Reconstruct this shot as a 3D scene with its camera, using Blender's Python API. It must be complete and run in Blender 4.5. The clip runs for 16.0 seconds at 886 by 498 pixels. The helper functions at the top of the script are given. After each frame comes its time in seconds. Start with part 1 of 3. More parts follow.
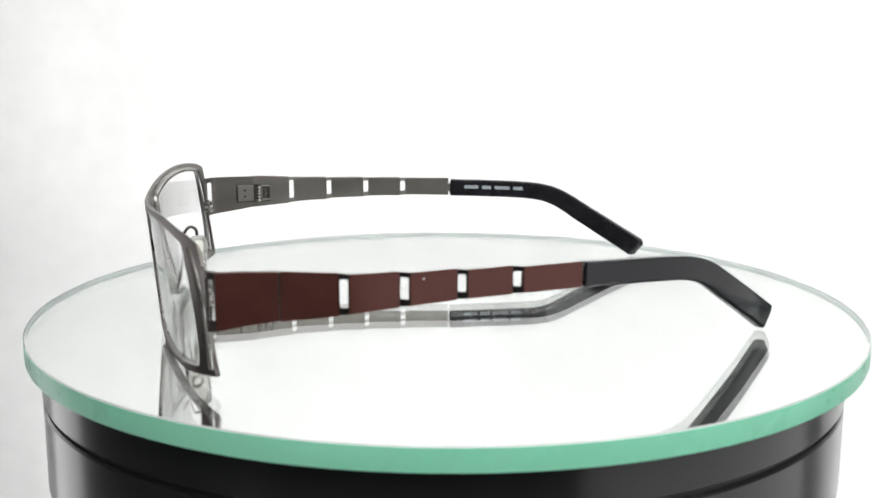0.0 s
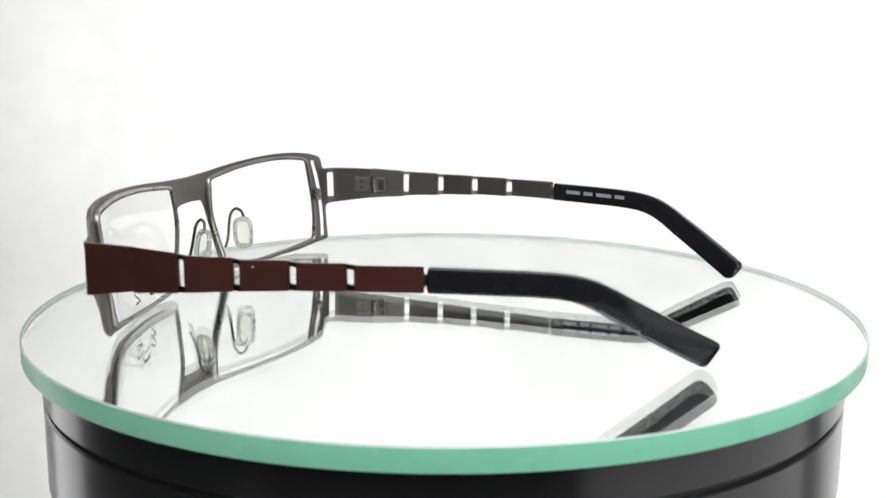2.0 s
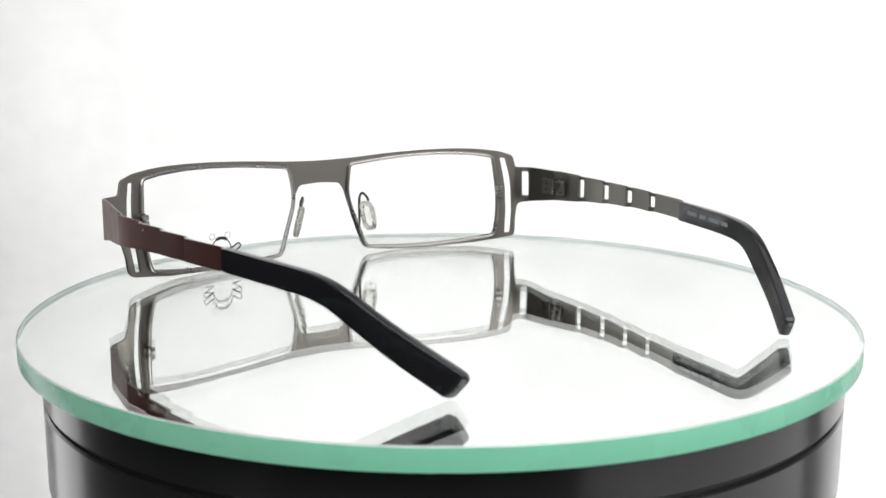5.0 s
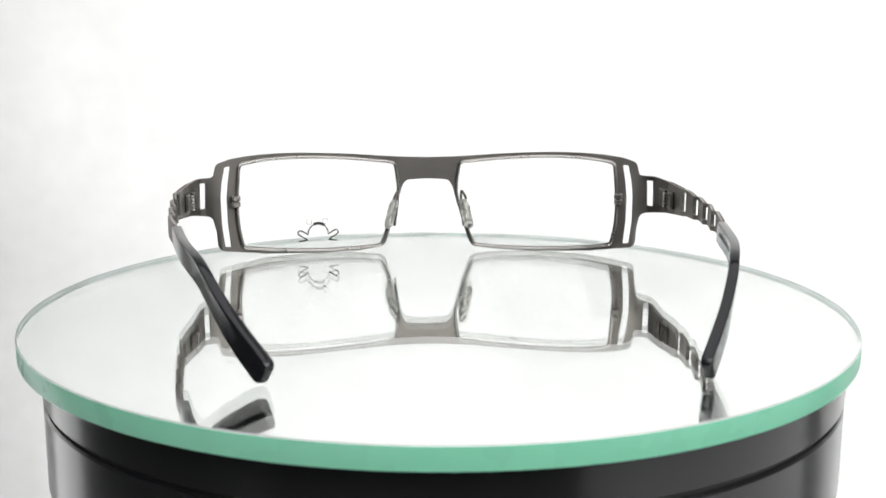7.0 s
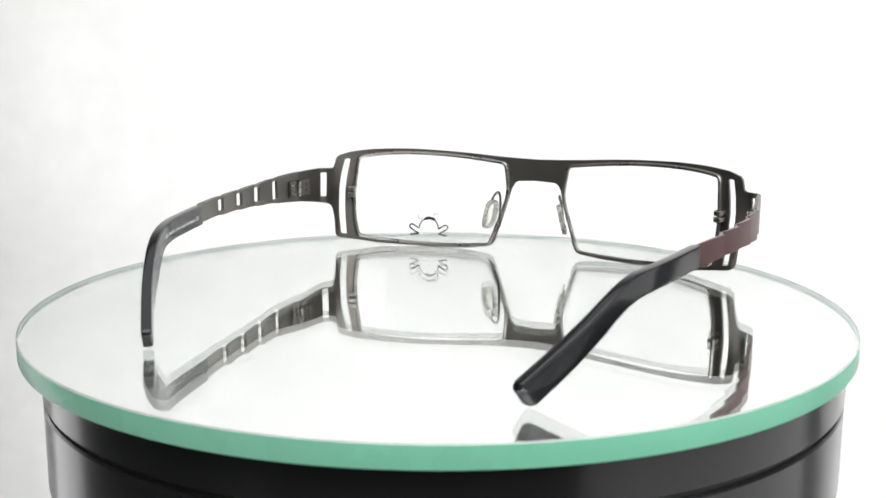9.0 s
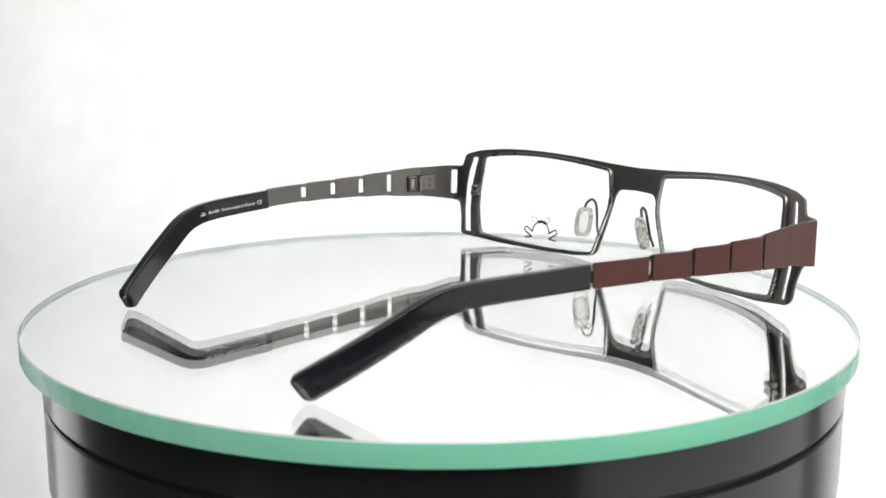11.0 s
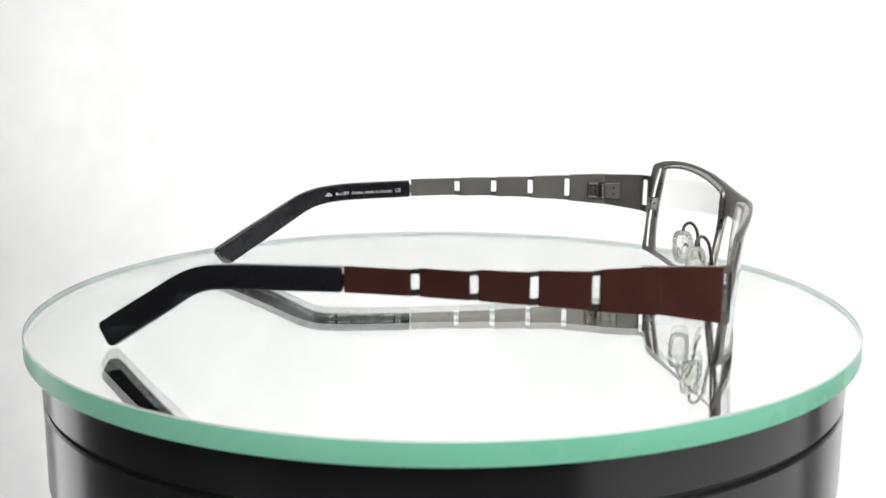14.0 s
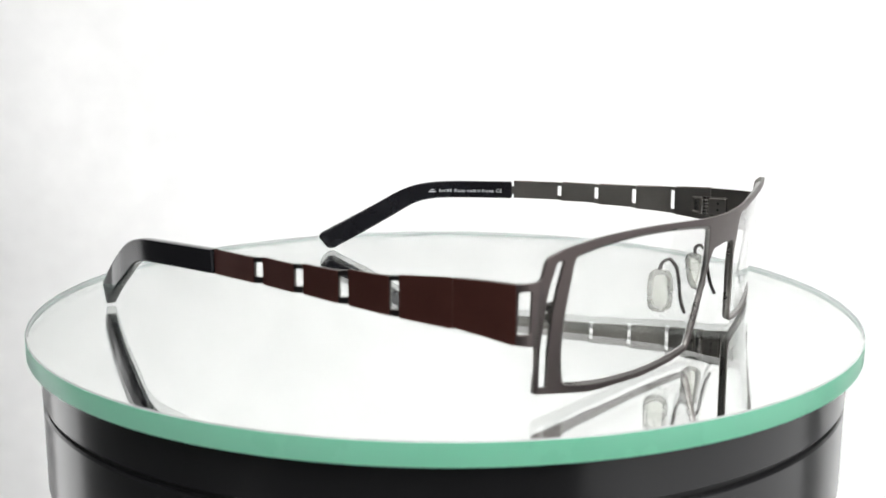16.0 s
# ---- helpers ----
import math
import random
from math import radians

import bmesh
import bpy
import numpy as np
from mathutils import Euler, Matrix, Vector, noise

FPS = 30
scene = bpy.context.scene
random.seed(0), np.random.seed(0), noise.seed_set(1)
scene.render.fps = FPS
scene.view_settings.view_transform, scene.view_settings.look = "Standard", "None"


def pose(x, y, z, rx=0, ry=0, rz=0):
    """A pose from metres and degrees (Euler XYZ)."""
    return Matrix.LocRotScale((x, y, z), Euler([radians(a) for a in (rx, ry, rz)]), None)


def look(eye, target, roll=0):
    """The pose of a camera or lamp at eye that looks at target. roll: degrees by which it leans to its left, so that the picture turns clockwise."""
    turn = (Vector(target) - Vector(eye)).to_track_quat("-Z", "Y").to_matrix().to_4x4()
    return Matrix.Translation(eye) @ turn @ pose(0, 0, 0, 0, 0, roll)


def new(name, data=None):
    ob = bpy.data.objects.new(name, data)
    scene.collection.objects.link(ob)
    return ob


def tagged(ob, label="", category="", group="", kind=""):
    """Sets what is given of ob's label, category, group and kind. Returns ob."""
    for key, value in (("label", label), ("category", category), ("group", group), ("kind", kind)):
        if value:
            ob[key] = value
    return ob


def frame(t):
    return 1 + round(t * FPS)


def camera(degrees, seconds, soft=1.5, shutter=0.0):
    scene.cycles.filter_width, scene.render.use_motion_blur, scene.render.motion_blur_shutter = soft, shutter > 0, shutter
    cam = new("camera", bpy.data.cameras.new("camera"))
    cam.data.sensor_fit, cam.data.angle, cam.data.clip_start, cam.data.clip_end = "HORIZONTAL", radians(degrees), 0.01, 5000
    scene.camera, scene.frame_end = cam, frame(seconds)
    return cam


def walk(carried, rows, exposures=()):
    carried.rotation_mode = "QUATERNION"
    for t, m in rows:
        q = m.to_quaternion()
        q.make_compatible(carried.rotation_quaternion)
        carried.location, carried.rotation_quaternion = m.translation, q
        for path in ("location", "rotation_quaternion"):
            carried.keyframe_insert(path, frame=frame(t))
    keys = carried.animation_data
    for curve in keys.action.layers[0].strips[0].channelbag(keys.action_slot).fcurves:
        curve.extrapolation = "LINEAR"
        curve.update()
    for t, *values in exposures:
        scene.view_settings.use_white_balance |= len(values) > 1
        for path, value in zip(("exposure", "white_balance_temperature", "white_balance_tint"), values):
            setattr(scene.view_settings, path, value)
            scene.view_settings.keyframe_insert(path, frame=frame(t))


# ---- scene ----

MM = 0.001

# ---- camera: fixed on a stand in front of the turntable ----
cam = camera(43.19, 16.0)
EYE = Vector((0.0, -0.300, 0.07256))
TILT, PAN, ROLL = radians(-10.926), radians(0.061), 0.204
AIM = EYE + Vector((-math.sin(PAN) * math.cos(TILT), math.cos(PAN) * math.cos(TILT), math.sin(TILT)))
walk(cam, [(0.0, look(EYE, AIM, ROLL)), (16.0, look(EYE, AIM, ROLL))])

# a fixed focus on the far side of the plate
cam.data.dof.use_dof, cam.data.dof.focus_distance, cam.data.dof.aperture_fstop = True, 0.318, 27.0

# ---- light: unseen lamps round a white paper sweep, unseen dark room around ----
world = bpy.data.worlds.new("studio_air")
scene.world = world
world.use_nodes = True
world.node_tree.nodes["Background"].inputs[0].default_value = (0.9, 0.95, 1.0, 1)
world.node_tree.nodes["Background"].inputs[1].default_value = 0.05


def panel_lamp(name, eye, target, width, height, watts, roll=0):
    data = bpy.data.lights.new(name, "AREA")
    data.shape, data.size, data.size_y, data.energy = "RECTANGLE", width, height, watts
    lamp = new(name, data)
    lamp.matrix_world = look(eye, target, roll)
    return lamp


# a large lamp added behind the sheet to whiten it, overhead fill, soft lamp right
panel_lamp("backdrop_fill", (0.84, 1.27, 0.03), (0.84, 0.0, 0.03), 2.84, 1.84, 61, -6)
# unseen weak fill from above
panel_lamp("top_fill", (0.1, -0.05, 1.25), (0.1, -0.05, 0.0), 1.7, 1.3, 6.5)
panel_lamp("softbox_right", (1.05, -0.35, -0.10), (0.0, -0.05, -0.05), 1.7, 1.0, 4.4)
# lamp added in place of a white card, for the drum's left reflection
panel_lamp("left_card_lamp", (-0.85, 0.50, -0.2), (0.0, 0.0, -0.05), 0.36, 1.0, 1.4)
# unseen front fill, added to brighten the metal and the green edge
panel_lamp("front_fill", (0.35, -0.95, 1.05), (0.0, 0.0, 0.0), 2.2, 1.2, 29)
scene.view_settings.exposure = 0.07


# ---- materials ----
def material(name, base, rough=0.5, metal=0.0, coat=0.0, vary=0.12, scale=900, bump=0.0, bump_scale=4000, ior=1.5, rough_vary=0.08):
    """Principled paint or metal with large stains and fine grain, in object space."""
    m = bpy.data.materials.new(name)
    m.use_nodes = True
    nt = m.node_tree
    b = nt.nodes["Principled BSDF"]
    b.inputs["Metallic"].default_value = metal
    b.inputs["IOR"].default_value = ior
    b.inputs["Coat Weight"].default_value = coat
    b.inputs["Coat Roughness"].default_value = 0.06
    co = nt.nodes.new("ShaderNodeTexCoord")
    big = nt.nodes.new("ShaderNodeTexNoise")
    big.inputs["Scale"].default_value, big.inputs["Detail"].default_value = scale * 0.12, 3
    small = nt.nodes.new("ShaderNodeTexNoise")
    small.inputs["Scale"].default_value, small.inputs["Detail"].default_value = scale, 4
    for n in (big, small):
        nt.links.new(co.outputs["Object"], n.inputs["Vector"])
    both = nt.nodes.new("ShaderNodeMath")
    both.operation = "MULTIPLY_ADD"
    both.inputs[1].default_value = 0.36
    half = nt.nodes.new("ShaderNodeMath")
    half.operation = "MULTIPLY"
    half.inputs[1].default_value = 0.5
    nt.links.new(big.outputs["Fac"], half.inputs[0])
    nt.links.new(small.outputs["Fac"], both.inputs[0])
    nt.links.new(half.outputs[0], both.inputs[2])
    ramp = nt.nodes.new("ShaderNodeMapRange")
    ramp.inputs["From Min"].default_value, ramp.inputs["From Max"].default_value = 0.3, 0.7
    ramp.inputs["To Min"].default_value, ramp.inputs["To Max"].default_value = 1 - vary, 1 + vary
    nt.links.new(both.outputs[0], ramp.inputs["Value"])
    mul = nt.nodes.new("ShaderNodeVectorMath")
    mul.operation = "SCALE"
    mul.inputs[0].default_value = base
    nt.links.new(ramp.outputs[0], mul.inputs["Scale"])
    nt.links.new(mul.outputs[0], b.inputs["Base Color"])
    rr = nt.nodes.new("ShaderNodeMapRange")
    rr.inputs["From Min"].default_value, rr.inputs["From Max"].default_value = 0.3, 0.7
    rr.inputs["To Min"].default_value, rr.inputs["To Max"].default_value = max(0.02, rough - rough_vary), rough + rough_vary
    nt.links.new(both.outputs[0], rr.inputs["Value"])
    nt.links.new(rr.outputs[0], b.inputs["Roughness"])
    if bump:
        fine = nt.nodes.new("ShaderNodeTexNoise")
        fine.inputs["Scale"].default_value = bump_scale
        nt.links.new(co.outputs["Object"], fine.inputs["Vector"])
        bn = nt.nodes.new("ShaderNodeBump")
        bn.inputs["Strength"].default_value, bn.inputs["Distance"].default_value = bump, 0.0001
        nt.links.new(fine.outputs["Fac"], bn.inputs["Height"])
        nt.links.new(bn.outputs[0], b.inputs["Normal"])
    return m


def glass(name, colour, rough=0.0, ior=1.5):
    m = bpy.data.materials.new(name)
    m.use_nodes = True
    nt = m.node_tree
    nt.nodes.remove(nt.nodes["Principled BSDF"])
    g = nt.nodes.new("ShaderNodeBsdfGlass")
    g.inputs["Color"].default_value, g.inputs["Roughness"].default_value, g.inputs["IOR"].default_value = (*colour, 1), rough, ior
    nt.links.new(g.outputs[0], nt.nodes["Material Output"].inputs["Surface"])
    return m


GUNMETAL = material("brushed_gunmetal", (0.200, 0.188, 0.172), 0.46, 1.0, vary=0.06, scale=1500, bump=0.15, bump_scale=9000)
ARM_STEEL = material("pale_brushed_steel", (0.275, 0.262, 0.241), 0.44, 1.0, vary=0.09, scale=1500, bump=0.15, bump_scale=9000)
DARK_STEEL = material("dark_steel", (0.05, 0.045, 0.045), 0.42, 1.0, vary=0.1, scale=1200)
MID_STEEL = material("worn_steel", (0.11, 0.1, 0.095), 0.35, 1.0, vary=0.1, scale=1200)
BRONZE = material("smoked_bronze_finish", (0.165, 0.138, 0.134), 0.44, 1.0, vary=0.08, scale=1500, bump=0.15, bump_scale=9000)
POLISHED = material("polished_rim_metal", (0.33, 0.315, 0.30), 0.3, 1.0, vary=0.05, scale=1500, rough_vary=0.04)
BROWN = material("brown_lacquer", (0.112, 0.038, 0.030), 0.40, 0.6, coat=0.2, vary=0.1, scale=1500, bump=0.1, bump_scale=7000)
BROWN.node_tree.nodes["Principled BSDF"].inputs["Coat Roughness"].default_value = 0.28
ACETATE = material("black_acetate", (0.014, 0.014, 0.017), 0.13, 0.0, coat=0.0, vary=0.2, scale=250, rough_vary=0.03)
PRINT = material("white_print", (0.85, 0.86, 0.87), 0.6, vary=0.1, scale=3000)
GREY_PRINT = material("grey_print", (0.33, 0.37, 0.4), 0.6, vary=0.15, scale=3000)
INK = material("dark_ink", (0.02, 0.02, 0.02), 0.5, vary=0.1, scale=3000)
SILVER = material("bare_steel", (0.62, 0.6, 0.57), 0.25, 1.0, vary=0.08, scale=1500)
PIANO = material("black_gloss_plastic", (0.012, 0.012, 0.013), 0.3, 0.0, coat=0.8, vary=0.25, scale=60, rough_vary=0.03)
PIANO.node_tree.nodes["Principled BSDF"].inputs["Coat Roughness"].default_value = 0.16
PIANO.node_tree.nodes["Principled BSDF"].inputs["Specular IOR Level"].default_value = 0.15
PAPER = material("white_paper", (0.84, 0.84, 0.835), 0.9, vary=0.075, scale=30, bump=0.0)
# grey of the unseen room, set for dark reflections and a little bounce
ROOM = material("unseen_room_grey", (0.06, 0.06, 0.06), 0.9, vary=0.15, scale=8)
# the sheet lets half the light through, so the added lamp behind whitens it
_nt = PAPER.node_tree
_thin, _mix = _nt.nodes.new("ShaderNodeBsdfTranslucent"), _nt.nodes.new("ShaderNodeMixShader")
_thin.inputs["Color"].default_value = (0.93, 0.93, 0.925, 1)
_tint = next(n for n in _nt.nodes if n.type == "VECT_MATH")
_nt.links.new(_tint.outputs[0], _thin.inputs["Color"])
_mix.inputs[0].default_value = 0.5
_nt.links.new(_nt.nodes["Principled BSDF"].outputs[0], _mix.inputs[1])
_nt.links.new(_thin.outputs[0], _mix.inputs[2])
_nt.links.new(_mix.outputs[0], _nt.nodes["Material Output"].inputs["Surface"])
CORE = material("milky_silicone", (0.86, 0.86, 0.80), 0.4, vary=0.04, scale=800)
_nt = CORE.node_tree
_thin, _mix = _nt.nodes.new("ShaderNodeBsdfTranslucent"), _nt.nodes.new("ShaderNodeMixShader")
_thin.inputs["Color"].default_value = (0.98, 0.98, 0.93, 1)
_clear = _nt.nodes.new("ShaderNodeBsdfTransparent")
_clear.inputs["Color"].default_value = (0.985, 0.985, 0.96, 1)
_mix.inputs[0].default_value = 0.14
_nt.links.new(_clear.outputs[0], _mix.inputs[1])
_nt.links.new(_thin.outputs[0], _mix.inputs[2])
_nt.links.new(_mix.outputs[0], _nt.nodes["Material Output"].inputs["Surface"])
LENS = glass("demo_lens", (0.995, 0.997, 0.995), ior=1.22)
PLATE = glass("clear_plate_glass", (0.991, 0.996, 0.992))
SILICONE = material("clear_silicone", (0.66, 0.66, 0.63), 0.3, vary=0.04, scale=800, ior=1.41)
SILICONE.node_tree.nodes["Principled BSDF"].inputs["Transmission Weight"].default_value = 0.75
MIRROR = material("silver_mirror", (0.98, 0.985, 0.98), 0.02, 1.0, vary=0.01, scale=40, rough_vary=0.0)
EDGE = material("ground_green_glass_edge", (0.23, 0.93, 0.57), 0.32, 0.0, coat=0.3, vary=0.05, scale=120, ior=1.5)


_nt = EDGE.node_tree
_thin, _mix = _nt.nodes.new("ShaderNodeBsdfTranslucent"), _nt.nodes.new("ShaderNodeMixShader")
_thin.inputs["Color"].default_value = (0.68, 1.0, 0.85, 1)
_mix.inputs[0].default_value = 0.46
_nt.links.new(_nt.nodes["Principled BSDF"].outputs[0], _mix.inputs[1])
_nt.links.new(_thin.outputs[0], _mix.inputs[2])
_nt.links.new(_mix.outputs[0], _nt.nodes["Material Output"].inputs["Surface"])


# the ground face seen through the glass: backlight put in as white, pinkish against green
BACKLIT_FACE = material("backlit_glass_face", (0.97, 0.97, 0.97), 0.4, vary=0.05, scale=120)
_nt = BACKLIT_FACE.node_tree
_thin, _mix = _nt.nodes.new("ShaderNodeBsdfTranslucent"), _nt.nodes.new("ShaderNodeMixShader")
_thin.inputs["Color"].default_value = (1.0, 0.82, 0.93, 1)
_mix.inputs[0].default_value = 0.85
_nt.links.new(_nt.nodes["Principled BSDF"].outputs[0], _mix.inputs[1])
_nt.links.new(_thin.outputs[0], _mix.inputs[2])
_nt.links.new(_mix.outputs[0], _nt.nodes["Material Output"].inputs["Surface"])
CHAMFER = material("polished_chamfer", (0.55, 0.59, 0.57), 0.3, vary=0.05, scale=120)


# ---- building helpers ----
def part(name, bm, mat, parent=None, label="", smooth=30):
    bmesh.ops.recalc_face_normals(bm, faces=bm.faces)
    me = bpy.data.meshes.new(name)
    bm.to_mesh(me)
    bm.free()
    for p in me.polygons:
        p.use_smooth = True
    me.set_sharp_from_angle(angle=radians(smooth))
    me.materials.append(mat)
    ob = new(name, me)
    ob.parent = parent
    return tagged(ob, label) if label else ob


def fillet(points, steps=5):
    """Rounds the corners of a closed outline; each point is (u, v) or (u, v, radius)."""
    out, n = [], len(points)
    for i, p in enumerate(points):
        c = Vector(p[:2])
        if len(p) < 3:
            out.append(c)
            continue
        a, b = Vector(points[i - 1][:2]) - c, Vector(points[(i + 1) % n][:2]) - c
        r = min(p[2], a.length * 0.45, b.length * 0.45)
        s, e = c + a.normalized() * r, c + b.normalized() * r
        for k in range(steps + 1):
            t = k / steps
            out.append(s * (1 - t) ** 2 + c * 2 * t * (1 - t) + e * t * t)
    return out


def sheet(outlines, thick, bend, cuts=(), bevel=0.08):
    """A plate in the u, v plane (millimetres) with holes, cut across at the given u and bent by bend(u, v, w)."""
    cu = bpy.data.curves.new("outline", "CURVE")
    cu.dimensions, cu.fill_mode = "2D", "BOTH"
    cu.extrude, cu.bevel_depth, cu.bevel_resolution = thick / 2 - bevel, bevel, 0
    cu.offset = -bevel
    for o in outlines:
        sp = cu.splines.new("POLY")
        sp.points.add(len(o) - 1)
        for q, p in zip(sp.points, o):
            q.co = (p[0], p[1], 0, 1)
        sp.use_cyclic_u = True
    ob = bpy.data.objects.new("outline", cu)
    scene.collection.objects.link(ob)
    me = bpy.data.meshes.new_from_object(ob.evaluated_get(bpy.context.evaluated_depsgraph_get()))
    bm = bmesh.new()
    bm.from_mesh(me)
    bpy.data.objects.remove(ob)
    bpy.data.meshes.remove(me)
    bpy.data.curves.remove(cu)
    bmesh.ops.remove_doubles(bm, verts=bm.verts, dist=0.0005)
    for u in cuts:
        bmesh.ops.bisect_plane(bm, geom=bm.verts[:] + bm.edges[:] + bm.faces[:], plane_co=(u, 0, 0), plane_no=(1, 0, 0), dist=1e-5)
    for v in bm.verts:
        v.co = Vector(bend(*v.co)) * MM
    return bm


def loops(rings, close_ends=True, close_round=True):
    """A skin over rings of points (millimetres), each ring closed; the row of rings may close on itself."""
    bm = bmesh.new()
    vs = [[bm.verts.new(Vector(p) * MM) for p in r] for r in rings]
    n = len(vs[0])
    pairs = list(zip(vs, vs[1:])) + ([] if close_ends else [(vs[-1], vs[0])])
    for a, b in pairs:
        for k in range(n):
            bm.faces.new((a[k], a[(k + 1) % n], b[(k + 1) % n], b[k]))
    if close_ends:
        bm.faces.new(vs[0][::-1])
        bm.faces.new(vs[-1])
    return bm


def spline(points, steps=8):
    """Points of a smooth open curve through the given ones."""
    p = [Vector(q) for q in points]
    p = [p[0] * 2 - p[1]] + p + [p[-1] * 2 - p[-2]]
    out = []
    for i in range(1, len(p) - 2):
        a, b, c, d = p[i - 1:i + 3]
        for k in range(steps):
            t = k / steps
            out.append(0.5 * (2 * b + (c - a) * t + (2 * a - 5 * b + 4 * c - d) * t * t + (3 * b - a - 3 * c + d) * t ** 3))
    return out + [p[-2]]


def tube(points, radius, sides=10):
    rings = []
    for i, p in enumerate(points):
        t = (points[min(i + 1, len(points) - 1)] - points[max(i - 1, 0)]).normalized()
        side = t.cross(Vector((0.3, 0.2, 1))).normalized()
        up = side.cross(t)
        rings.append([p + (side * math.cos(a) + up * math.sin(a)) * radius for a in (2 * math.pi * k / sides for k in range(sides))])
    return loops(rings)


def box(lo, hi, bevel=0.15):
    bm = bmesh.new()
    bmesh.ops.create_cube(bm, size=1)
    for v in bm.verts:
        v.co = Vector([(lo[i] + hi[i]) / 2 + v.co[i] * (hi[i] - lo[i]) for i in range(3)])
    if bevel:
        bmesh.ops.bevel(bm, geom=bm.edges[:], offset=bevel, segments=2, affect="EDGES")
    for v in bm.verts:
        v.co *= MM
    return bm


def lathe(profile, sides=256):
    """A turned body about the z axis from (radius, z) in millimetres."""
    rings = [[(r * math.cos(2 * math.pi * k / sides), r * math.sin(2 * math.pi * k / sides), z) for k in range(sides)] for r, z in profile]
    return loops(rings)


# ---- the setting ----
def build_room():
    # paper sweep: a wide sheet, floor running up into a wall
    prof = [(-1.30, -0.80), (0.80, -0.80)]
    prof += [(0.80 + 0.2 * math.sin(a), -0.60 - 0.2 * math.cos(a)) for a in (math.pi / 2 * k / 16 for k in range(1, 17))]
    prof += [(1.0, 1.6)]
    back = [(y + 0.0004 * i / len(prof), z - 0.002) for i, (y, z) in enumerate(prof[:2])] + [(y + 0.002, z - 0.001) for y, z in prof[2:]]
    ring = prof + back[::-1]
    n = 40
    bm = loops([[((-1.6 + 3.2 * i / n) * 1000, y * 1000, z * 1000) for y, z in ring] for i in range(n + 1)])
    tagged(part("backdrop", bm, PAPER), "seamless white paper sweep under and behind the turntable", "backdrop", kind="structure")
    # unseen closed box added round the set to shape reflections and ambient light
    for name, lo, hi in (("floor", (-2, -2, -0.86), (2, 1.3, -0.81)), ("ceiling", (-2, -2, 1.8), (2, 1.3, 1.85)),
                         ("wall_south", (-2, -2.05, -0.81), (2, -2, 1.8)), ("wall_north", (-2, 1.3, -0.81), (2, 1.35, 1.8)),
                         ("wall_west", (-2.05, -2, -0.81), (-2, 1.3, 1.8)), ("wall_east", (2, -2, -0.81), (2.05, 1.3, 1.8))):
        bm = box([c * 1000 for c in lo], [c * 1000 for c in hi], 0)
        tagged(part(name, bm, ROOM), "unseen dark studio " + name.split("_")[0], name.split("_")[0], kind="structure")


build_room()

PLATE_R, PLATE_T = 109.2, 5.2


def build_turntable():
    t = tagged(new("turntable"), "round glossy black turntable with a grooved rim", "turntable")
    top = -PLATE_T - 0.1
    part("rotating_top", lathe([(20, top), (104.2, top), (105.0, top - 0.3), (105.3, top - 1), (105.3, -15.4), (105.0, -15.8), (20, -15.8)]), PIANO, t, "glossy black rim ring", 12)
    part("groove", lathe([(20, -15.85), (104.0, -15.85), (104.0, -17.1), (20, -17.1)]), INK, t, "dark gap between the ring and the body", 12)
    part("body", lathe([(20, -17.15), (104.8, -17.15), (105.2, -17.6), (105.2, -38), (104.6, -39.2), (103.8, -39.6), (103.8, -40.6), (104.4, -41), (103.0, -60), (101, -66), (20, -66)]), PIANO, t, "glossy black drum", 12)
    part("foot", lathe([(20, -66.05), (88, -66.05), (90, -70), (96, -790), (100, -798), (20, -798)], 96), PIANO, t, "black pedestal standing on the paper")
    return t


build_turntable()


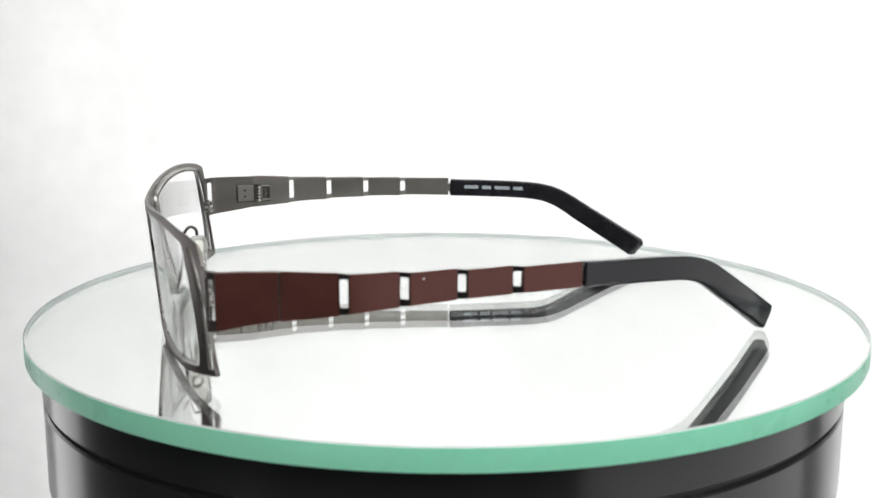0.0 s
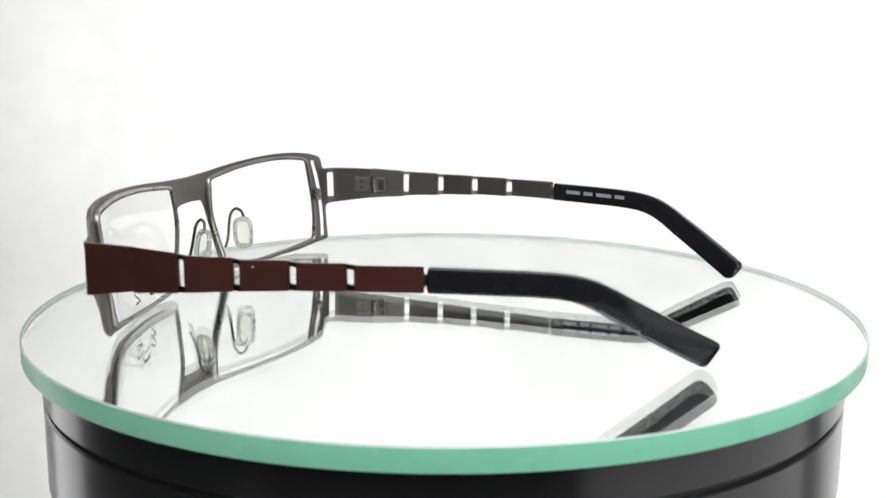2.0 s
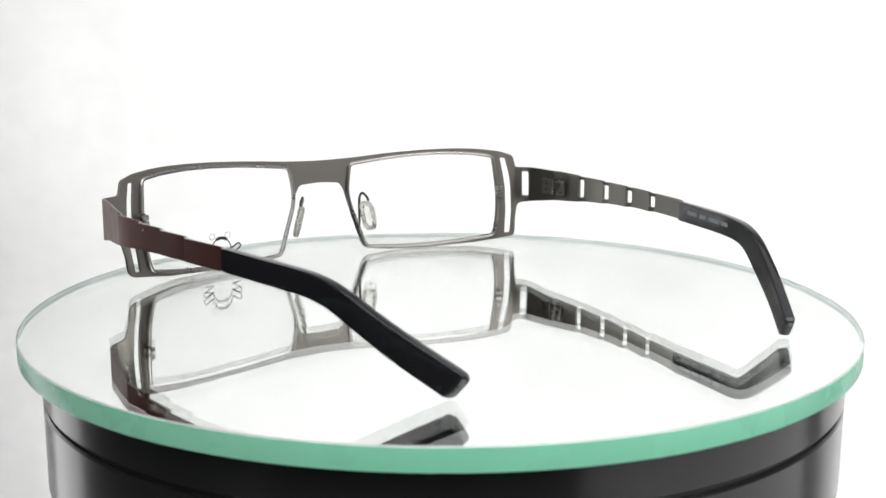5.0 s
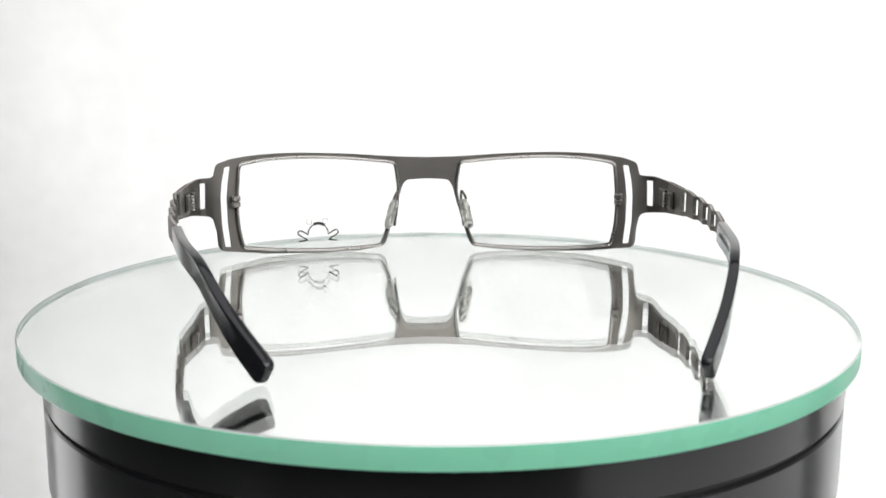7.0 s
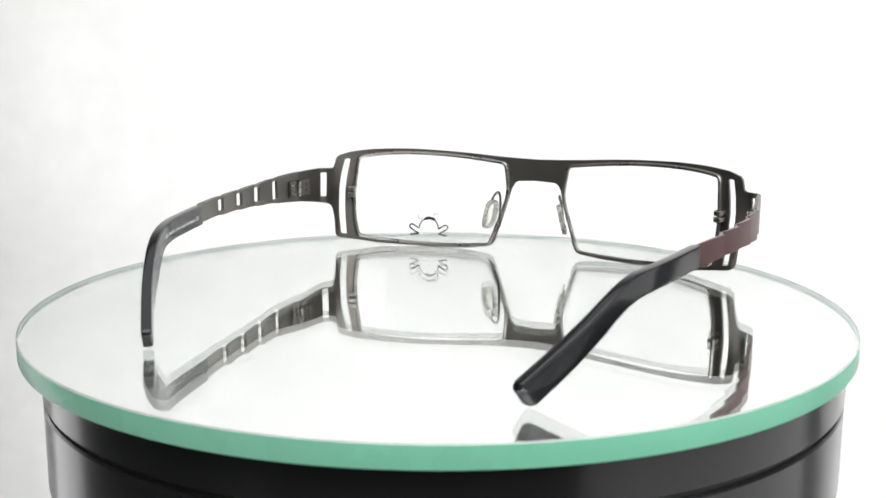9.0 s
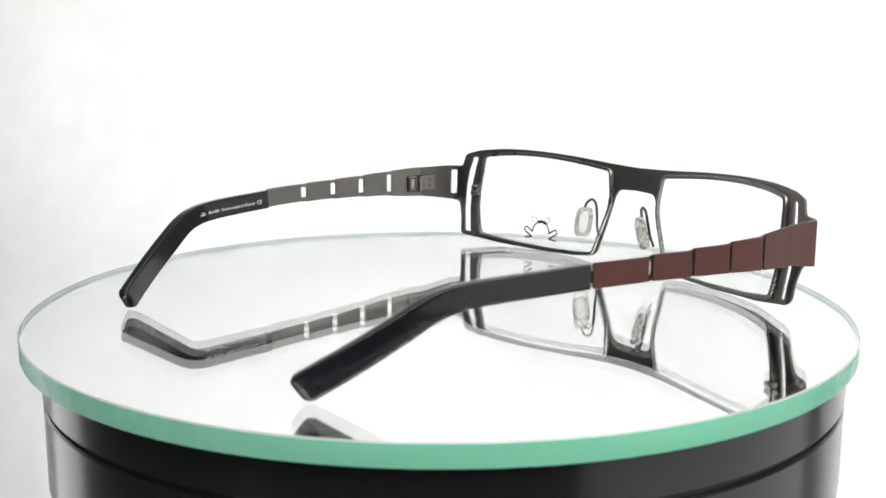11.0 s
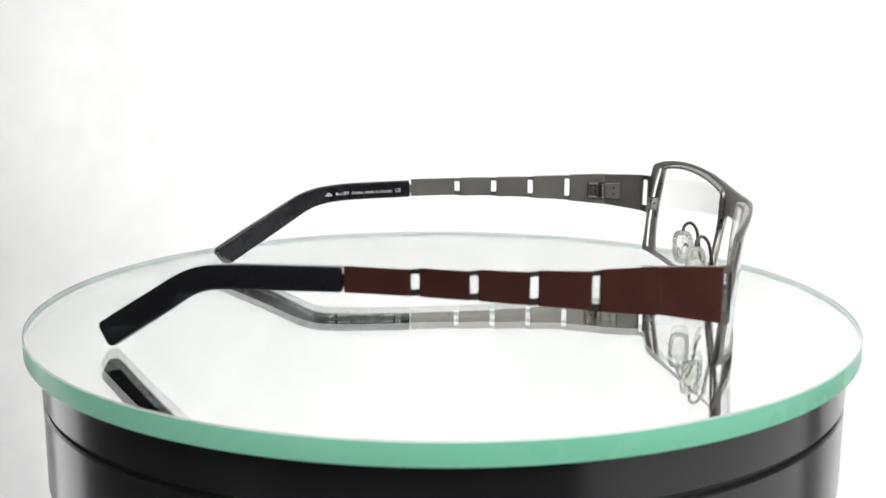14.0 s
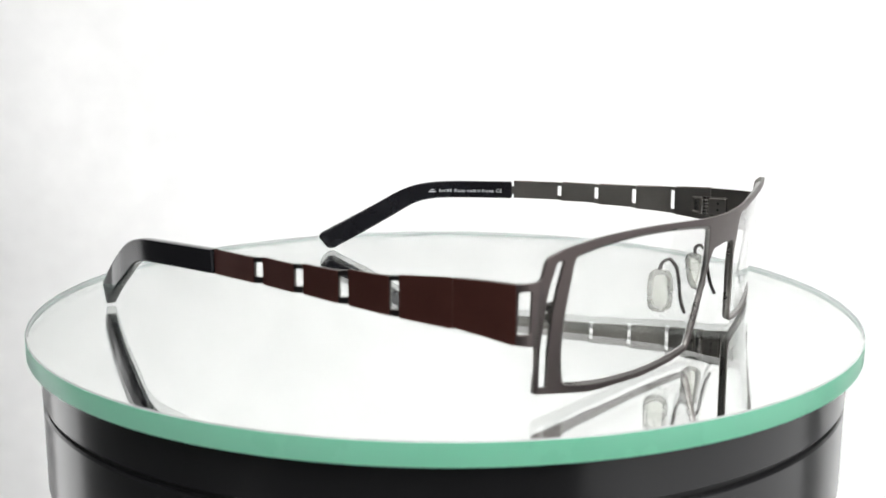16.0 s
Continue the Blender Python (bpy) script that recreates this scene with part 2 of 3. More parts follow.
def build_plate():
    p = tagged(new("mirror_plate"), "round thick mirror plate with a green ground edge", "mirror")
    r, t = PLATE_R, PLATE_T
    # polished faces of the glass; the ground edge closes it all round
    n = 256
    me = bpy.data.meshes.new("glass_disc")
    rim = [(math.cos(2 * math.pi * k / n) * (r - 0.3) * MM, math.sin(2 * math.pi * k / n) * (r - 0.3) * MM) for k in range(n)]
    me.from_pydata([(x, y, 0) for x, y in rim] + [(x, y, (-t + 0.02) * MM) for x, y in rim], [], [tuple(range(n)), tuple(range(2 * n - 1, n - 1, -1))])
    me.materials.append(PLATE)
    tagged(new("glass_disc", me), "clear glass disc").parent = p
    bm = bmesh.new()
    n = 256
    prof = [(r - 0.3, -0.31), (r, -0.32), (r, -t + 0.3), (r - 0.1, -t + 0.04), (r - 0.3, -t + 0.01)]
    rings = [[bm.verts.new((q * math.cos(2 * math.pi * k / n) * MM, q * math.sin(2 * math.pi * k / n) * MM, z * MM)) for k in range(n)] for q, z in prof]
    for a, b in zip(rings, rings[1:] + rings[:1]):
        for k in range(n):
            bm.faces.new((a[k], a[(k + 1) % n], b[(k + 1) % n], b[k])).material_index = int(a is rings[-1])
    # second slot: the inner face with the backlight in its colour
    part("edge", bm, EDGE, p, "pale green ground edge").data.materials.append(BACKLIT_FACE)
    bm = bmesh.new()
    prof = [(r - 0.3, 0.0), (r - 0.02, -0.3), (r - 0.3, -0.3)]
    rings = [[bm.verts.new((q * math.cos(2 * math.pi * k / n) * MM, q * math.sin(2 * math.pi * k / n) * MM, z * MM)) for k in range(n)] for q, z in prof]
    for a, b in zip(rings, rings[1:] + rings[:1]):
        for k in range(n):
            bm.faces.new((a[k], a[(k + 1) % n], b[(k + 1) % n], b[k]))
    part("chamfer", bm, CHAMFER, p, "polished grey-green chamfer")
    part("silvering", lathe([(0.01, -t), (r - 0.5, -t), (r - 0.5, -t - 0.05), (0.01, -t - 0.05)], 256), MIRROR, p, "silvered back", 3)
    return p


plate = build_plate()

# ---- the spectacles: x to the wearer's right, y forward, z up, millimetres ----
LEAN = 0.09


def front_y(x):
    return 77.6 - 0.00256 * x * x - 0.0030 * max(0.0, x - 57.0) ** 2


HALF = [Vector((x, front_y(x))) for x in [69.0 * k / 60 for k in range(61)]]
HALF += spline([(69.0, front_y(69.0)), (71.4, 64.2), (73.2, 63.1), (74.35, 61.5), (74.7, 58.2), (75.02, 54.0), (75.58, 48.7), (75.86, 46.0)], 10)[1:]
RUN = [0.0]
for _a, _b in zip(HALF, HALF[1:]):
    RUN.append(RUN[-1] + (_b - _a).length)


def run_at_x(x):
    return float(np.interp(x, [p.x for p in HALF[:61]], RUN[:61]))


def run_at_y(y):
    return float(np.interp(-y, [-p.y for p in HALF[60:]], RUN[60:]))


def bend_front(u, v, w):
    """Along the curved front and round the end pieces; w is towards the wearer."""
    s, au = (1 if u >= 0 else -1), abs(u)
    x, y = np.interp(au, RUN, [p.x for p in HALF]), np.interp(au, RUN, [p.y for p in HALF])
    x2, y2 = np.interp(au + 0.3, RUN, [p.x for p in HALF]), np.interp(au + 0.3, RUN, [p.y for p in HALF])
    x1, y1 = np.interp(max(au - 0.3, 0), RUN, [p.x for p in HALF]), np.interp(max(au - 0.3, 0), RUN, [p.y for p in HALF])
    t = Vector((x2 - x1, y2 - y1)).normalized()
    steep = LEAN + 0.05 * min(1, max(0, (x - 52) / 14))
    lean = steep * (31 - v) * min(1, max(0, (72.5 - x) / 5.0))
    # the wearer's left end has been bent back a little further
    sprung = 0.006 * max(0.0, min(x, 70.0) - 57.0) ** 2 * min(1, max(0, (y - 57.5) / 6.5)) if s < 0 else 0.0
    return s * (x + t.y * w) - 0.4, y - t.x * w - lean - sprung, v


def U(points):
    return [(run_at_x(p[0]), *p[1:]) for p in points]


LENS_LINE = [(62.1, 30.9, 2.2), (54.0, 32.1), (42.7, 32.6), (28.0, 32.0), (11.0, 30.3, 2.6), (9.9, 20.3), (12.6, 11.2), (15.7, 2.6, 2.2), (26.0, 1.9), (36.3, 1.7), (50.0, 2.4), (61.0, 3.9, 2.4), (62.4, 11.0), (62.8, 18.2), (62.5, 25.0)]
SLOT_LINE = [(64.7, 30.3, 0.4), (65.4, 25.0), (65.8, 20.0), (65.5, 12.0), (64.6, 4.3, 0.4), (66.4, 4.6, 0.4), (67.4, 12.0), (67.7, 20.5), (67.3, 25.5), (66.4, 30.2, 0.4)]


def mirrored(points):
    return [(-p[0], p[1]) for p in points][::-1]


def offset(points, d):
    """A closed outline moved by d along its outward normals."""
    n = len(points)
    c = sum((Vector(p[:2]) for p in points), Vector((0, 0))) / n
    out = []
    for i in range(n):
        a, b = Vector(points[i - 1][:2]), Vector(points[(i + 1) % n][:2])
        t = (b - a).normalized()
        m = Vector((t.y, -t.x))
        if m.dot(Vector(points[i][:2]) - c) < 0:
            m = -m
        out.append(Vector(points[i][:2]) + m * d)
    return out


def flowing(points, step=0.6, passes=6):
    """A closed outline that swings through its points, in even steps; its corners (given with a radius) are softly rounded."""
    runs, run = [], [points[0][:2]]
    for p in points[1:] + points[:1]:
        run.append(p[:2])
        if len(p) > 2:
            runs.append(run)
            run = [p[:2]]
    dense = [q for r in runs for q in spline(r, 8)[:-1]]
    dense.append(dense[0])
    at = [0.0]
    for a, b in zip(dense, dense[1:]):
        at.append(at[-1] + (b - a).length)
    n = int(at[-1] / step)
    xy = np.array([[np.interp(at[-1] * k / n, at, [p[i] for p in dense]) for i in (0, 1)] for k in range(n)])
    for _ in range(passes):
        xy = 0.5 * xy + 0.25 * np.roll(xy, 1, 0) + 0.25 * np.roll(xy, -1, 0)
    return [Vector(p) for p in xy.tolist()]


def build_front(frame_ob):
    seam = run_at_y(48.75)
    right = U([tuple(p) for p in spline([(0, 31.9), (12, 32.3), (28, 33.4), (44, 34.0), (56, 33.7), (64.5, 32.7)], 4)]) + U([(69.2, 31.2, 1.2)]) + [(run_at_x(69.0) + 0.9, 27.1, 1.2)]
    right += [(run_at_y(64), 26.9), (run_at_y(56), 27.0), (seam, 26.9), (seam, 16.9), (run_at_y(56), 15.8), (run_at_y(62), 14.9)]
    right += [(run_at_x(69.0) + 1.3, 14.2, 1.6)] + U([(68.9, 9.0), (68.5, 3.5, 2.4), (54, 1.2), (36, 0.55), (24, 0.9), (14.6, 2.0, 2.4), (11.4, 11.9), (8.6, 22.0), (7.2, 24.4, 2.2), (0, 24.8)])
    left = [(-p[0], *p[1:]) for p in right[1:-1]][::-1]
    outline = fillet(right + left)
    lens = flowing(U(LENS_LINE))
    slot = fillet(U(SLOT_LINE))
    end = fillet([(run_at_y(63.75), 25.4, 0.5), (run_at_y(62.05), 25.4, 0.5), (run_at_y(61.85), 17.0, 0.5), (run_at_y(63.6), 17.0, 0.5)])
    holes = [lens, slot, end]
    holes += [mirrored(h) for h in holes]
    cuts = [2.5 * k for k in range(-26, 27)] + [s * (66 + 0.6 * k) for s in (-1, 1) for k in range(40)]
    front = part("front", sheet([outline] + holes, 0.8, bend_front, cuts, 0.1), GUNMETAL, frame_ob, "brushed gunmetal sheet front with slots beside the lenses")
    # the smoked finish lies on the outer face
    front.data.materials.append(BRONZE)
    for p in front.data.polygons:
        out = Vector((p.center.x / 0.0745, 0)) if p.center.y < 0.062 else Vector((p.center.x * 0.0051 / MM, 1)).normalized()
        p.material_index = int(p.normal.x * out.x + p.normal.y * out.y > 0.5)
    for s in (1, -1):
        side = lambda u, v, w, s=s: bend_front(s * u, v, w)
        # eye wire behind the sheet
        loop = lens
        prof = [(0.62, 0.42), (0.66, 0.95), (0.5, 1.35), (0.1, 1.6), (-0.3, 1.45), (-0.52, 1.0), (-0.52, 0.2), (-0.35, -0.2), (0.1, -0.25), (0.25, 0.42)]
        offs = {d: offset(loop, d) for d, _ in prof}
        rings = [[side(offs[d][i][0], offs[d][i][1], w) for d, w in prof] for i in range(len(loop))]
        rim = part("eye_wire", loops(rings, close_ends=False), POLISHED, front, "polished metal eye wire", 70)
        # closing block with its screw
        for z0 in (17.5, 19.4):
            part("closing_block", sheet([fillet([(run_at_x(62.3), z0, 0.35), (run_at_x(64.7), z0, 0.35), (run_at_x(64.7), z0 + 1.6, 0.35), (run_at_x(62.3), z0 + 1.6, 0.35)])], 3.2, lambda u, v, w: side(u, v, w + 2.05), (), 0.3), POLISHED, front, "small steel closing block")
        barrel = [[side(run_at_x(63.6) + 0.6 * math.cos(a), z, 2.6 + 0.6 * math.sin(a)) for a in (2 * math.pi * j / 14 for j in range(14))] for z in (17.2, 21.3)]
        part("screw", loops(barrel), MID_STEEL, front, "tiny closing screw")
        # demo lens
        lo = offset(loop, -0.45)
        ln = part("lens", sheet([lo], 1.3, lambda u, v, w: side(u, v, w + 0.9), [4 * k for k in range(1, 18)], 0.05), LENS, frame_ob, "clear demonstration lens")
        ln.visible_shadow = False
        if s < 0:
            build_print(ln)
        # lacquer on the end piece
        panel = fillet([(run_at_y(61.6), 26.8), (run_at_y(56), 26.9), (seam - (0.1 if s < 0 else -0.12), 26.8), (seam - (0.1 if s < 0 else -0.12), 17.0), (run_at_y(56), 15.9), (run_at_y(61.6), 15.0)])
        part("lacquer_panel", sheet([panel], 0.25, lambda u, v, w: side(u, v, w - 0.53), [run_at_y(61 - 1.2 * k) for k in range(1, 10)], 0.05), BROWN, front, "brown lacquered end piece")
    return front


TEMPLE = {
    -1: ([-76, -60, -40, -17, -1, 11.5, 23.6, 36, 49, 55], [40.3, 51.8, 62.2, 68.6, 72.4, 74.3, 75.95, 77.1, 75.98, 75.35]),
    1: ([-80, -62, -42, -17, -1, 11.5, 24, 36, 49, 55], [48.7, 59.1, 67.0, 71.8, 74.7, 76.2, 77.0, 76.75, 75.18, 74.5]),
}


def smooth_path(side):
    ys, xs = TEMPLE[side]
    pts = spline([(x, y) for x, y in zip(xs, ys)], 10)
    return [p.y for p in pts], [p.x for p in pts]


PATHS = {s: smooth_path(s) for s in (-1, 1)}


def temple_x(side, y):
    return float(np.interp(y, *PATHS[side]))


SLOTS = (36.1, 23.7, 11.45, -0.8)
JOG = 0.55


def louvre(y):
    """Each panel leans inwards to its rear end; the bridges at the slots step out again."""
    ys, ws = [48.9], [0.0]
    for s in SLOTS:
        ys += [s + 0.85, s - 0.85]
        ws += [JOG if s < 30 else 0.2, -JOG]
    return float(np.interp(-y, [-v for v in ys] + [16.5], ws + [0.0]))


def bend_temple(side):
    def bend(u, v, w):
        """u runs along y; w is towards the wearer's head."""
        x = temple_x(side, u)
        sl = (temple_x(side, u + 0.5) - temple_x(side, u - 0.5))
        w = w + louvre(u)
        n = Vector((-1, sl)).normalized()
        return side * (x + n.x * w), u + n.y * w, v
    return bend


def band(y, top=True):
    """Edges of the metal side at y."""
    if top:
        return float(np.interp(y, [-18, -0.8, 11.5, 23.7, 36, 49], [25.0, 25.35, 25.55, 25.75, 26.15, 26.8]))
    return float(np.interp(y, [-18, -0.8, 11.5, 23.7, 36, 49], [19.75, 19.7, 19.4, 18.8, 17.9, 16.8]))


def build_temple(frame_ob, side):
    bend = bend_temple(side)
    t = part("temple", _strip(bend), ARM_STEEL, frame_ob, "gunmetal side arm with four slots, brown lacquer outside")
    part("backing", _strip(lambda u, v, w: bend(u, v, w * 0.08 - 0.40), 0.05), DARK_STEEL, t, "dark outer face showing at the slots")
    # lacquer panels outside, one between each pair of slots
    stops = [48.5 if side < 0 else 48.6] + [v for s in SLOTS for v in (s + 0.98, s - 0.98)] + [-15.9]
    for a, b in zip(stops[::2], stops[1::2]):
        lift = 0.22
        q = [(a, band(a) + (lift if a > 40 else -0.02), 0.25), (b, band(b) + lift, 0.25), (b, band(b, False) - lift, 0.25), (a, band(a, False) - (0.1 if a > 40 else -0.05), 0.25)]
        part("lacquer_panel", sheet([fillet(q)], 0.3, lambda u, v, w: bend(u, v, w - 0.5), [a - 2 * k for k in range(1, 8) if a - 2 * k > b], 0.06), BROWN, t, "brown lacquered panel")
    if side < 0:
        # thin bright strip added where the arm meets the end piece
        edge = [(48.55, 17.0), (48.78, 17.0), (48.78, 26.7), (48.55, 26.7)]
        part("seam_strip", sheet([edge], 0.5, lambda u, v, w: bend(u, v, w - 0.36), (), 0.03), SILVER, t, "thin bright strip along the seam")
    # acetate tip
    far = 2.0 if side > 0 else 0.0
    yz = spline([(-16.45, 22.25), (-27, 21.95), (-36.3 - far * 0.5, 21.6), (-43.0 - far, 21.0), (-48.0 - far, 19.75), (-52.0 - far, 17.7), (-56.5 - far, 14.7), (-65 - far, 9.1), (-74.3 - far, 2.95)], 7)
    rings = []
    for i, p in enumerate(yz):
        d = (yz[min(i + 1, len(yz) - 1)] - yz[max(i - 1, 0)]).normalized()
        up = Vector((-d.y, d.x))
        if up.y < 0:
            up = -up
        k = i / (len(yz) - 1)
        h, w = 2.75 + 0.4 * max(0, (k - 0.35) / 0.65), 1.2 + 0.12 * max(0, (k - 0.3) / 0.7)
        if i == len(yz) - 1 or i == 0:
            h, w = (h - 0.8, w - 0.7) if i == 0 else (h - 1.3, w - 0.75)
        ring, e_t = [], min(1, max(0, (k - 0.38) / 0.56))
        twist = radians(-1.5) - radians(6.5) * math.sin(math.pi * e_t) ** 2
        for j in range(32):
            a = 2 * math.pi * j / 32
            c, s = math.cos(a), math.sin(a)
            e = 0.22
            a1, b1 = math.copysign(abs(c) ** e, c) * w, math.copysign(abs(s) ** e, s) * h
            q = p + up * (b1 * math.cos(twist) - a1 * math.sin(twist))
            ring.append(bend(q.x, q.y, a1 * math.cos(twist) + b1 * math.sin(twist) + 0.1))
        rings.append(ring)
        if i == 0 or i == len(yz) - 1:
            for dw, dh, dd in ([(0.7, 0.8, 0.35)] if i == 0 else [(0.75, 1.3, -1.5), (0.62, 0.95, -0.75), (0.38, 0.5, -0.22)]):
                full = []
                for j in range(32):
                    a = 2 * math.pi * j / 32
                    c, s = math.cos(a), math.sin(a)
                    a1, b1 = math.copysign(abs(c) ** 0.22, c) * (w + dw), math.copysign(abs(s) ** 0.22, s) * (h + dh)
                    q = p + up * (b1 * math.cos(twist) - a1 * math.sin(twist)) + d * dd
                    full.append(bend(q.x, q.y, a1 * math.cos(twist) + b1 * math.sin(twist) + 0.1))
                if i == 0:
                    rings.append(full)
                else:
                    rings.insert(-1, full)
    tip = part("tip", loops(rings), ACETATE, frame_ob, "glossy black acetate tip bent down at the end", 40)
    # spring hinge inside the arm: a boxed spring housing, five curled knuckles, a leaf with two holes
    plate_line = lambda y0, y1, z0, z1, r=0.35: fillet([(y0, z0, r), (y1, z0 - 0.15, r), (y1, z1 + 0.15, r), (y0, z1, r)])
    hinge = part("hinge", sheet([plate_line(43.0, 54.2, 18.7, 24.3)], 0.4, lambda u, v, w: bend(u, v, w + 0.55), (), 0.12), MID_STEEL, frame_ob, "steel spring hinge with five knuckles")
    part("spring_box", sheet([plate_line(43.2, 46.4, 19.1, 24.0), plate_line(43.75, 45.9, 19.7, 23.4)], 1.0, lambda u, v, w: bend(u, v, w + 1.15), (), 0.2), ARM_STEEL, hinge, "open steel box round the spring")
    part("spring_block", sheet([plate_line(43.95, 45.7, 19.9, 23.2)], 0.8, lambda u, v, w: bend(u, v, w + 0.95), (), 0.2), SILVER, hinge, "bright spring block")
    part("leaf", sheet([plate_line(48.6, 54.0, 19.0, 24.0)], 0.7, lambda u, v, w: bend(u, v, w + 1.0), (), 0.2), ARM_STEEL, hinge, "steel hinge leaf")
    for k in range(5):
        z0 = 19.0 + k * 1.02
        # each knuckle curls round the pin and runs out on to one of the two sides
        reach = 2.3 if k % 2 else -1.3
        ring = [(47.5 + 1.15 * math.cos(a), 1.35 + 1.0 * math.sin(a)) for a in (math.pi * j / 12 for j in range(13))]
        ring += [(46.4 + min(0, reach + 0.3), 0.8), (48.6 + max(0, reach - 0.4), 0.8)]
        lower = [Vector(bend(y, z0, w)) for y, w in ring]
        part("knuckle", loops([lower, [p + Vector((0, 0, 0.68)) for p in lower]]), SILVER, hinge, "bright curled knuckle", 50)
    pin = [[Vector(bend(47.5 + 0.5 * math.cos(a), z, 1.4 + 0.5 * math.sin(a))) for a in (2 * math.pi * j / 12 for j in range(12))] for z in (18.7, 24.3)]
    part("pin", loops(pin), DARK_STEEL, hinge, "dark hinge pin")
    # the leaf's two holes, their darkness laid on as inked discs
    for z0 in (20.5, 22.5):
        pts = [Vector(bend(51.6 + 0.38 * math.cos(a), z0 + 0.38 * math.sin(a), 1.3)) for a in (2 * math.pi * j / 12 for j in range(12))]
        part("hole_dot", loops([pts, [p + (Vector(bend(51.6, z0, 1.40)) - Vector(bend(51.6, z0, 1.3))) for p in pts]]), INK, hinge, "dark dot standing for a hole in the leaf")
    return t, tip, bend


def _strip(bend, bevel=0.08):
    top = [(48.65, 26.8)] + [(y, band(y)) for y in (36, 23.7, 11.5, -0.8)] + [(-15.7, band(-15.7), 0.3), (-15.75, 23.5, 0.2), (-24, 23.3, 0.5)]
    bot = [(-24, 20.8, 0.5), (-15.75, 20.9, 0.2), (-15.7, band(-15.7, False), 0.3)] + [(y, band(y, False)) for y in (-0.8, 11.5, 23.7, 36)] + [(48.65, 16.8)]
    holes = []
    for y in SLOTS:
        zt, zb = band(y) - 1.0, band(y, False) + 1.35
        holes.append(fillet([(y + 0.82, zt, 0.45), (y - 0.82, zt, 0.45), (y - 0.82, zb, 0.45), (y + 0.82, zb, 0.45)]))
    return sheet([fillet(top + bot)] + holes, 0.7, bend, [48 - 2.4 * k for k in range(30)] + [y + d for y in SLOTS for d in (-0.86, 0.86)], bevel)


def lettering(body, y0, y1, z, bend, parent, w, slope, label=""):
    """Words printed on the inner face of a side arm, between y0 and y1, read towards the front."""
    cu = bpy.data.curves.new("text", "FONT")
    cu.body, cu.size, cu.extrude = body, 1.0, 0.015
    ob = new("text", cu)
    me = bpy.data.meshes.new_from_object(ob.evaluated_get(bpy.context.evaluated_depsgraph_get()))
    bpy.data.objects.remove(ob)
    bm = bmesh.new()
    bm.from_mesh(me)
    bmesh.ops.triangulate(bm, faces=bm.faces)
    lo, hi = min(v.co.x for v in bm.verts), max(v.co.x for v in bm.verts)
    k = (y1 - y0) / (hi - lo)
    for v in bm.verts:
        y = y0 + (v.co.x - lo) * k
        v.co = Vector(bend(y, z + v.co.y * k + slope * (y - y0), w + v.co.z)) * MM
    return part("lettering", bm, PRINT, parent, label)


def bar(y0, y1, z0, z1, bend, parent, w, slope, mat=None):
    bm = sheet([[(y0, z0), (y1, z0 + slope * (y1 - y0)), (y1, z1 + slope * (y1 - y0)), (y0, z1)]], 0.04, lambda u, v, q: bend(u, v, q + w), (), 0.01)
    return part("print_bar", bm, mat or PRINT, parent, "pale printed bar")


def build_pad(frame_ob, s):
    arm = [Vector((s * x, y, z)) for x, y, z in ((11.6, 72.0, 9.5), (11.2, 70.8, 12.5), (10.7, 70.0, 17.0), (10.5, 69.3, 20.0), (10.6, 67.8, 21.6), (11.2, 66.4, 21.0), (11.8, 66.0, 19.8), (12.0, 66.0, 19.2))]
    a = part("pad_arm", tube(spline(arm, 6), 0.42), MID_STEEL, frame_ob, "bent steel nose pad wire")
    m = pose(s * 12.4 - 0.3, 66.2, 14.3, 0, 0, s * 20) @ pose(0, 0, 0, 0, s * -14, 0)
    n = 32

    def ring(ry, rz, w, e=0.62):
        return [m @ Vector((w, math.copysign(abs(math.cos(q)) ** e, math.cos(q)) * ry, math.copysign(abs(math.sin(q)) ** e, math.sin(q)) * rz)) for q in (2 * math.pi * k / n for k in range(n))]

    rim = [ring(2.35 + 0.6 * math.cos(a), 4.4 + 0.65 * math.cos(a), -0.1 + 0.85 * math.sin(a)) for a in (2 * math.pi * k / 10 for k in range(10))]
    pad = part("nose_pad", loops(rim, close_ends=False), SILICONE, frame_ob, "clear silicone nose pad", 60)
    part("pad_core", loops([ring(1.8, 3.8, -0.45), ring(2.0, 4.0, -0.1), ring(1.8, 3.8, 0.25)]), CORE, pad, "milky pad core")


def stroke(points, width, s):
    """A thin printed line on the back of a lens, through points (x, z)."""
    pts = [Vector((run_at_x(abs(x)), z)) for x, z in points]
    rings = []
    for i, p in enumerate(pts):
        t = (pts[min(i + 1, len(pts) - 1)] - pts[max(i - 1, 0)]).normalized()
        n = Vector((-t.y, t.x)) * width / 2
        a, b = p + n, p - n
        rings.append([bend_front(s * a[0], a[1], 1.56), bend_front(s * b[0], b[1], 1.56), bend_front(s * b[0], b[1], 1.60), bend_front(s * a[0], a[1], 1.60)])
    return loops(rings)


